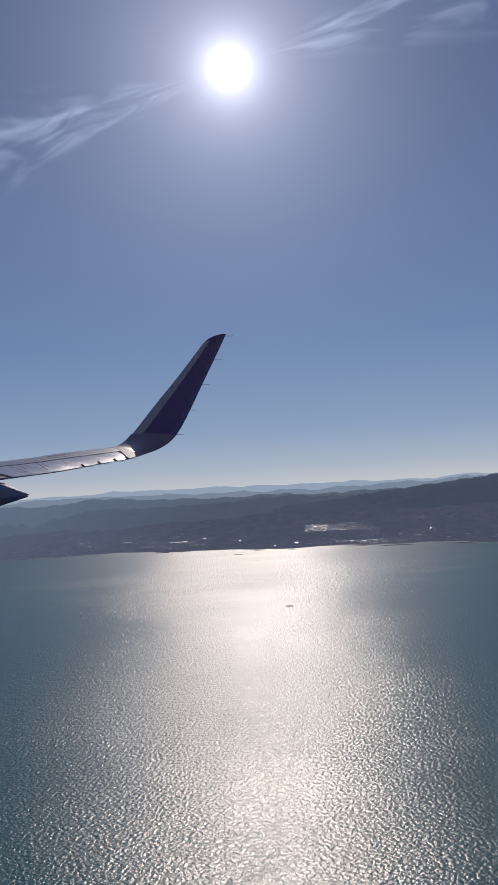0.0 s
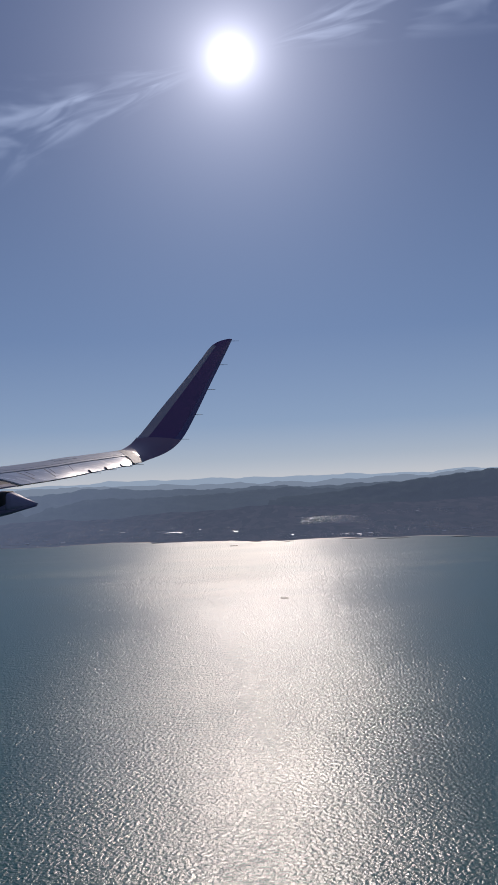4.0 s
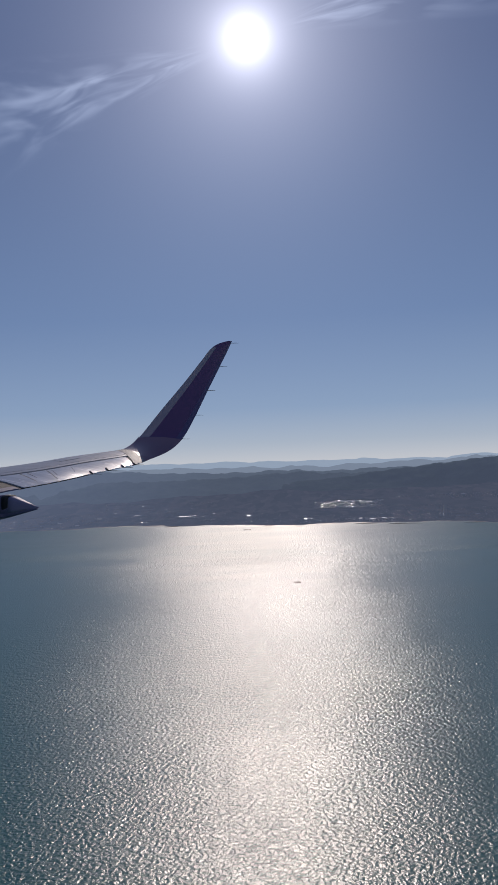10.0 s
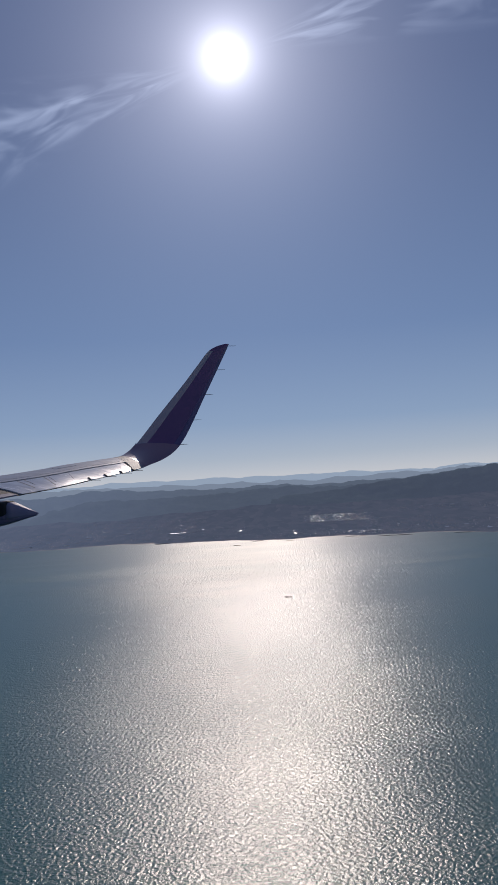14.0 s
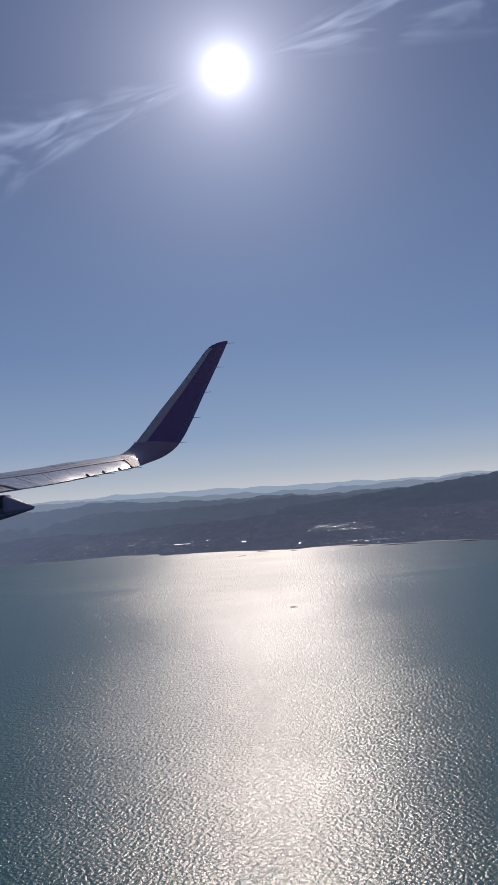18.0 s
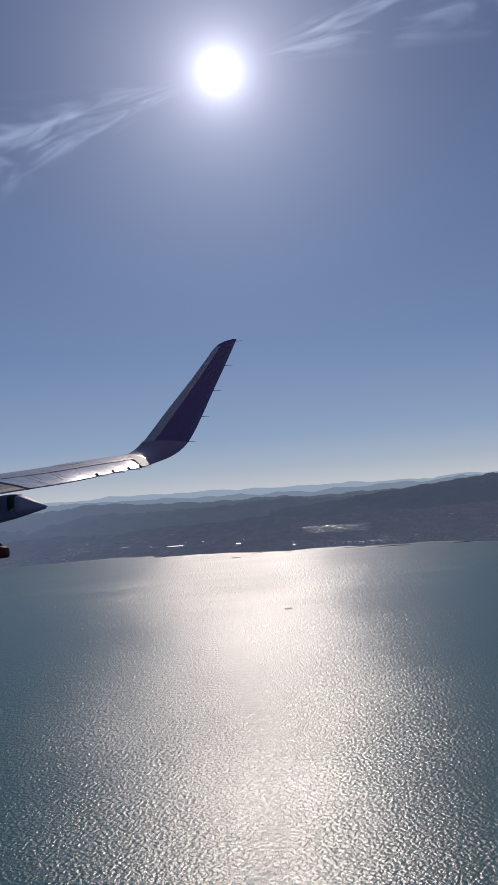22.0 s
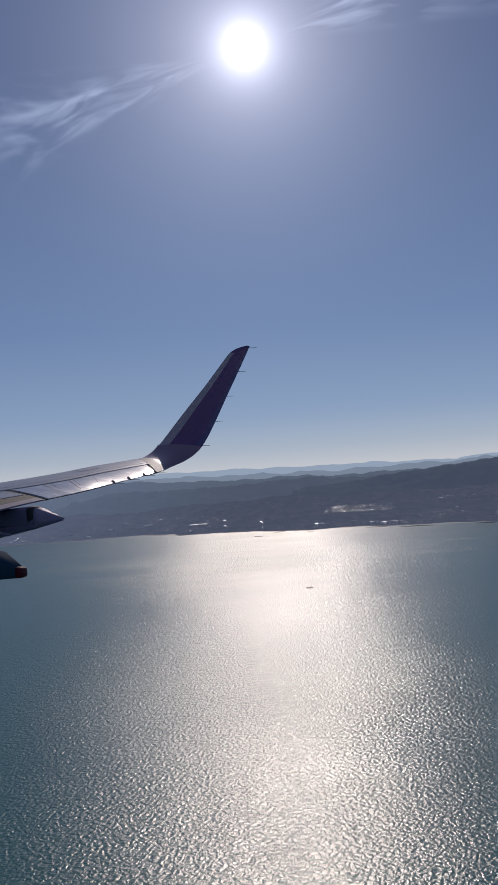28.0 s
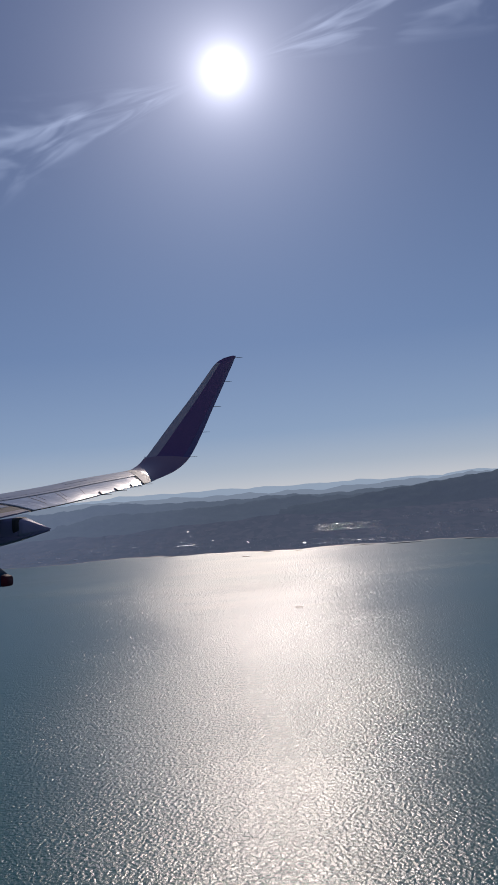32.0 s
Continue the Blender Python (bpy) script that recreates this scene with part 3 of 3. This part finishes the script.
hull_fs = [(i * ring + j, i * ring + (j + 1) % ring, (i + 1) * ring + (j + 1) % ring, (i + 1) * ring + j) for i in range(30) for j in range(ring)]
link("fuselage", mesh_of("fuselage", hull_vs, hull_fs, hull_white, True), wing, "plain white fuselage skin")

# ---- towns on the plain ----
roof_metal = Mat("pale_sheet_roof", (0.54, 0.60, 0.70), 0.36, 0.9)
roof_tile = Mat("dull_roof", (0.1, 0.1, 0.11), 0.8)
roof_tile.set("Base Color", roof_tile.ramp(roof_tile.noise(0.05, 2), (0.35, (0.07, 0.08, 0.09)), (0.65, (0.12, 0.115, 0.11))))
wall_pale = Mat("pale_plaster", (0.5, 0.49, 0.47), 0.8)
wall_pale.set("Base Color", wall_pale.ramp(wall_pale.noise(0.04, 3), (0.35, (0.40, 0.40, 0.40)), (0.65, (0.62, 0.60, 0.57))))
glass_roof = Mat("greenhouse_glass", (0.66, 0.74, 0.84), 0.26, 0.9)


def gable(az, r, wide, deep, high, pitch, turn):
    """Corners and faces of one house with a gabled roof; the last two faces are the roof."""
    x, y, _ = bearing(az, r)
    z = ground(az, r)
    c, q = math.cos(turn), math.sin(turn)
    rise = deep / 2 * math.tan(pitch)
    pts = [(-1, -1, -2), (1, -1, -2), (1, 1, -2), (-1, 1, -2), (-1, -1, high), (1, -1, high), (1, 1, high), (-1, 1, high), (-1, 0, high + rise), (1, 0, high + rise)]
    vs = [(x + c * a * wide / 2 - q * b * deep / 2, y + q * a * wide / 2 + c * b * deep / 2, z + h) for a, b, h in pts]
    return vs, [(0, 1, 5, 4), (2, 3, 7, 6), (1, 2, 6, 9, 5), (3, 0, 4, 8, 7), (4, 5, 9, 8), (6, 7, 8, 9)]


def roof_tilt(az, rnd):
    """Pitch and turn of a roof slope aimed to throw the sun at the camera."""
    h = Vector((-math.sin(radians(az)), math.cos(SUN_UP) - math.cos(radians(az)), math.sin(SUN_UP) + 0.05))
    return math.atan2(math.hypot(h.x, h.y), h.z) + radians(rnd.gauss(0, 10)), math.atan2(h.x, -h.y) + radians(rnd.gauss(0, 40))


def district(name, label, az0, az1, q0, q1, count, shiny, seed, size=1.0, pitch=(7, 22), mats=None):
    """Joined houses between two bearings and two depths of the plain (0 waterline, 1 foot of the hills)."""
    rnd = random.Random(seed)
    vs, fs, mi = [], [], []
    for _ in range(count):
        az = rnd.uniform(az0, az1) + rnd.gauss(0, 0.25)
        q = rnd.uniform(q0, q1)
        r = shore(az) + 30 + 850 * q
        w, d = rnd.uniform(1.3, 3.6) * size, rnd.uniform(1.2, 2.2) * size
        lit = rnd.random() < 0.75 * shiny
        v, f = gable(az, r, w, d, rnd.uniform(0.6, 1.4), *(roof_tilt(az, rnd) if lit else (radians(rnd.uniform(*pitch)), radians(rnd.choice((0, 0, 0, 90)) + rnd.gauss(-az, 9)))))
        k = len(vs)
        vs += v
        fs += [tuple(k + a for a in g) for g in f]
        m = 1 if lit else 2
        mi += [0, 0, 0, 0, m, m]
    me = mesh_of(name, vs, fs, wall_pale)
    me.materials.append((mats or roof_metal).m)
    me.materials.append(roof_tile.m)
    me.polygons.foreach_set("material_index", mi)
    return tagged(link(name, me), label, "houses", kind="stuff")


TOWNS = [(-17, -10.5, 0.02, 0.55, 150, 0.5), (-11, -6.5, 0.1, 0.95, 170, 0.5), (-6.8, -3.2, 0.05, 0.9, 110, 0.5), (-3.4, 1.2, 0.05, 0.5, 30, 0.3),
         (1.0, 5.2, 0.02, 0.3, 30, 0.35), (5.0, 8.8, 0.03, 0.14, 60, 0.6), (7.2, 11.8, 0.05, 0.55, 130, 0.5), (8.6, 15.5, 0.78, 0.95, 100, 0.65),
         (11.0, 17.5, 0.03, 0.45, 110, 0.5), (-26, -17, 0.02, 0.6, 80, 0.5), (17, 26, 0.02, 0.6, 80, 0.5)]
for i, (a0, a1, q0, q1, count, shiny) in enumerate(TOWNS):
    district("town_houses", "low pale houses with sheet roofs glinting in the sun", a0, a1, q0, q1, int(count * 3.2), shiny, 20 + i)
district("greenhouse_field", "dense rows of glass greenhouses glittering on a low rise", 3.4, 7.4, 0.50, 0.78, 330, 0.66, 77, 1.75, (8, 15), glass_roof)


def warehouse(az, q, wide, deep, high, turn, label):
    r = shore(az) + 30 + 850 * q
    x, y, _ = bearing(az, r)
    th = tagged(new("warehouse"), label, "warehouse", group="warehouses on the plain")
    th.matrix_world = pose(x, y, ground(az, r) - 0.5, 0, 0, turn - az)
    rise = deep / 2 * math.tan(radians(11.0))
    w, d = wide / 2, deep / 2
    link("wall", mesh_of("warehouse_wall", [(-w, -d, -2), (w, -d, -2), (w, d, -2), (-w, d, -2), (-w, -d, high), (w, -d, high), (w, d, high), (-w, d, high), (-w, 0, high + rise), (w, 0, high + rise)],
                            [(0, 1, 5, 4), (2, 3, 7, 6), (1, 2, 6, 9, 5), (3, 0, 4, 8, 7)], wall_pale), th)
    e = 0.5
    low = high - e * math.tan(radians(11.0))
    for sgn in (-1, 1):
        vs = [(-w - e, sgn * (d + e), low), (w + e, sgn * (d + e), low), (w + e, 0, high + rise), (-w - e, 0, high + rise)]
        vs += [(a, b, c + 0.3) for a, b, c in vs]
        link("roof", mesh_of("warehouse_roof", vs, [(0, 1, 2, 3), (4, 5, 6, 7), (0, 1, 5, 4), (1, 2, 6, 5), (2, 3, 7, 6), (3, 0, 4, 7)], roof_metal), th, "pale sheet-metal roof slope")
    return th


rnd = random.Random(5)
warehouse(-5.0, 0.33, 62, 5, 2.2, 0, "long pale shed with a bright sheet-metal roof")
warehouse(-8.2, 0.36, 30, 5, 2.2, 4, "long pale shed with a bright sheet-metal roof")
for az, q in ((-14.2, 0.12), (-13.1, 0.2), (-12.0, 0.1), (-9.6, 0.5), (-7.4, 0.6), (-3.3, 0.42), (-1.0, 0.3), (2.6, 0.14), (6.1, 0.1), (6.9, 0.09), (7.6, 0.12), (9.2, 0.3), (10.4, 0.22),
              (12.2, 0.12), (13.4, 0.2), (14.8, 0.1), (10.6, 0.85), (12.6, 0.9), (-10.6, 0.3), (15.6, 0.3)):
    warehouse(az, q, rnd.uniform(7, 16), rnd.uniform(4, 7), rnd.uniform(1.6, 2.6), rnd.gauss(0, 6), "pale warehouse with a glinting sheet-metal roof")

# ---- in the shallows ----
raft_wood = Mat("wet_dark_timber", (0.05, 0.045, 0.04), 0.7)


def box(name, lo, hi, mat, parent, label=""):
    (a, b, c), (d, e, f) = lo, hi
    vs = [(a, b, c), (d, b, c), (d, e, c), (a, e, c), (a, b, f), (d, b, f), (d, e, f), (a, e, f)]
    return link(name, mesh_of(name, vs, [(3, 2, 1, 0), (4, 5, 6, 7), (0, 1, 5, 4), (1, 2, 6, 5), (2, 3, 7, 6), (3, 0, 4, 7)], mat), parent, label)


for az, r, long in ((-1.2, 2700, 24), (2.2, 2780, 20), (1.9, 1413, 11)):
    x, y, _ = bearing(az, r)
    raft = tagged(new("fishing_raft"), "dark timber fish-farm raft lying on the water", "raft", group="rafts off the shore")
    raft.matrix_world = pose(x, y, 0, 0, 0, -az + 6)
    for k in range(5):
        yy = -9 + 4.5 * k
        box("beam", (-long / 2, yy - 0.25, -0.3), (long / 2, yy + 0.25, 0.22), raft_wood, raft)
    for sx in (-1, 1):
        box("cross_beam", (sx * long / 2 - 0.25, -10, 0.22), (sx * long / 2 + 0.25, 10, 0.4), raft_wood, raft)


stone = Mat("wet_dark_rubble", rough=0.8)
stone.set("Base Color", stone.ramp(stone.noise(0.3, 4), (0.3, (0.05, 0.055, 0.065)), (0.7, (0.11, 0.115, 0.12))))


def breakwater(az, r, long, turn, seed):
    """A rubble mound with an uneven crest."""
    rnd = random.Random(seed)
    x, y, _ = bearing(az, r)
    vs, m = [], 25
    for i in range(m):
        q = i / (m - 1)
        fade = min(1.0, 4 * q, 4 * (1 - q)) ** 0.5
        bow = 6 * math.sin(math.pi * q)
        for b, h in ((-5, -2.0), (-2.2, 1.0), (-1, 1.6), (1, 1.6), (2.2, 1.0), (5, -2.0)):
            vs.append(((q - 0.5) * long + rnd.gauss(0, 0.3), bow + b * (0.4 + 0.6 * fade) + rnd.gauss(0, 0.3), (h * fade if h > 0 else h) + rnd.gauss(0, 0.15)))
    ob = link("breakwater", mesh_of("breakwater", vs, sheet_faces(m, 6), stone))
    ob.matrix_world = pose(x, y, 0, 0, 0, turn)
    return tagged(ob, "low dark rubble breakwater off the beach", "breakwater", group="breakwaters along the shore")


for az, off_shore, long, turn in ((6.4, 45, 70, -14), (8.9, 60, 110, -10), (13.2, 40, 60, -20), (-6.0, 35, 50, 6), (0.2, 30, 40, -4)):
    breakwater(az, shore(az) - off_shore, long, turn, int(az * 10) + 900)
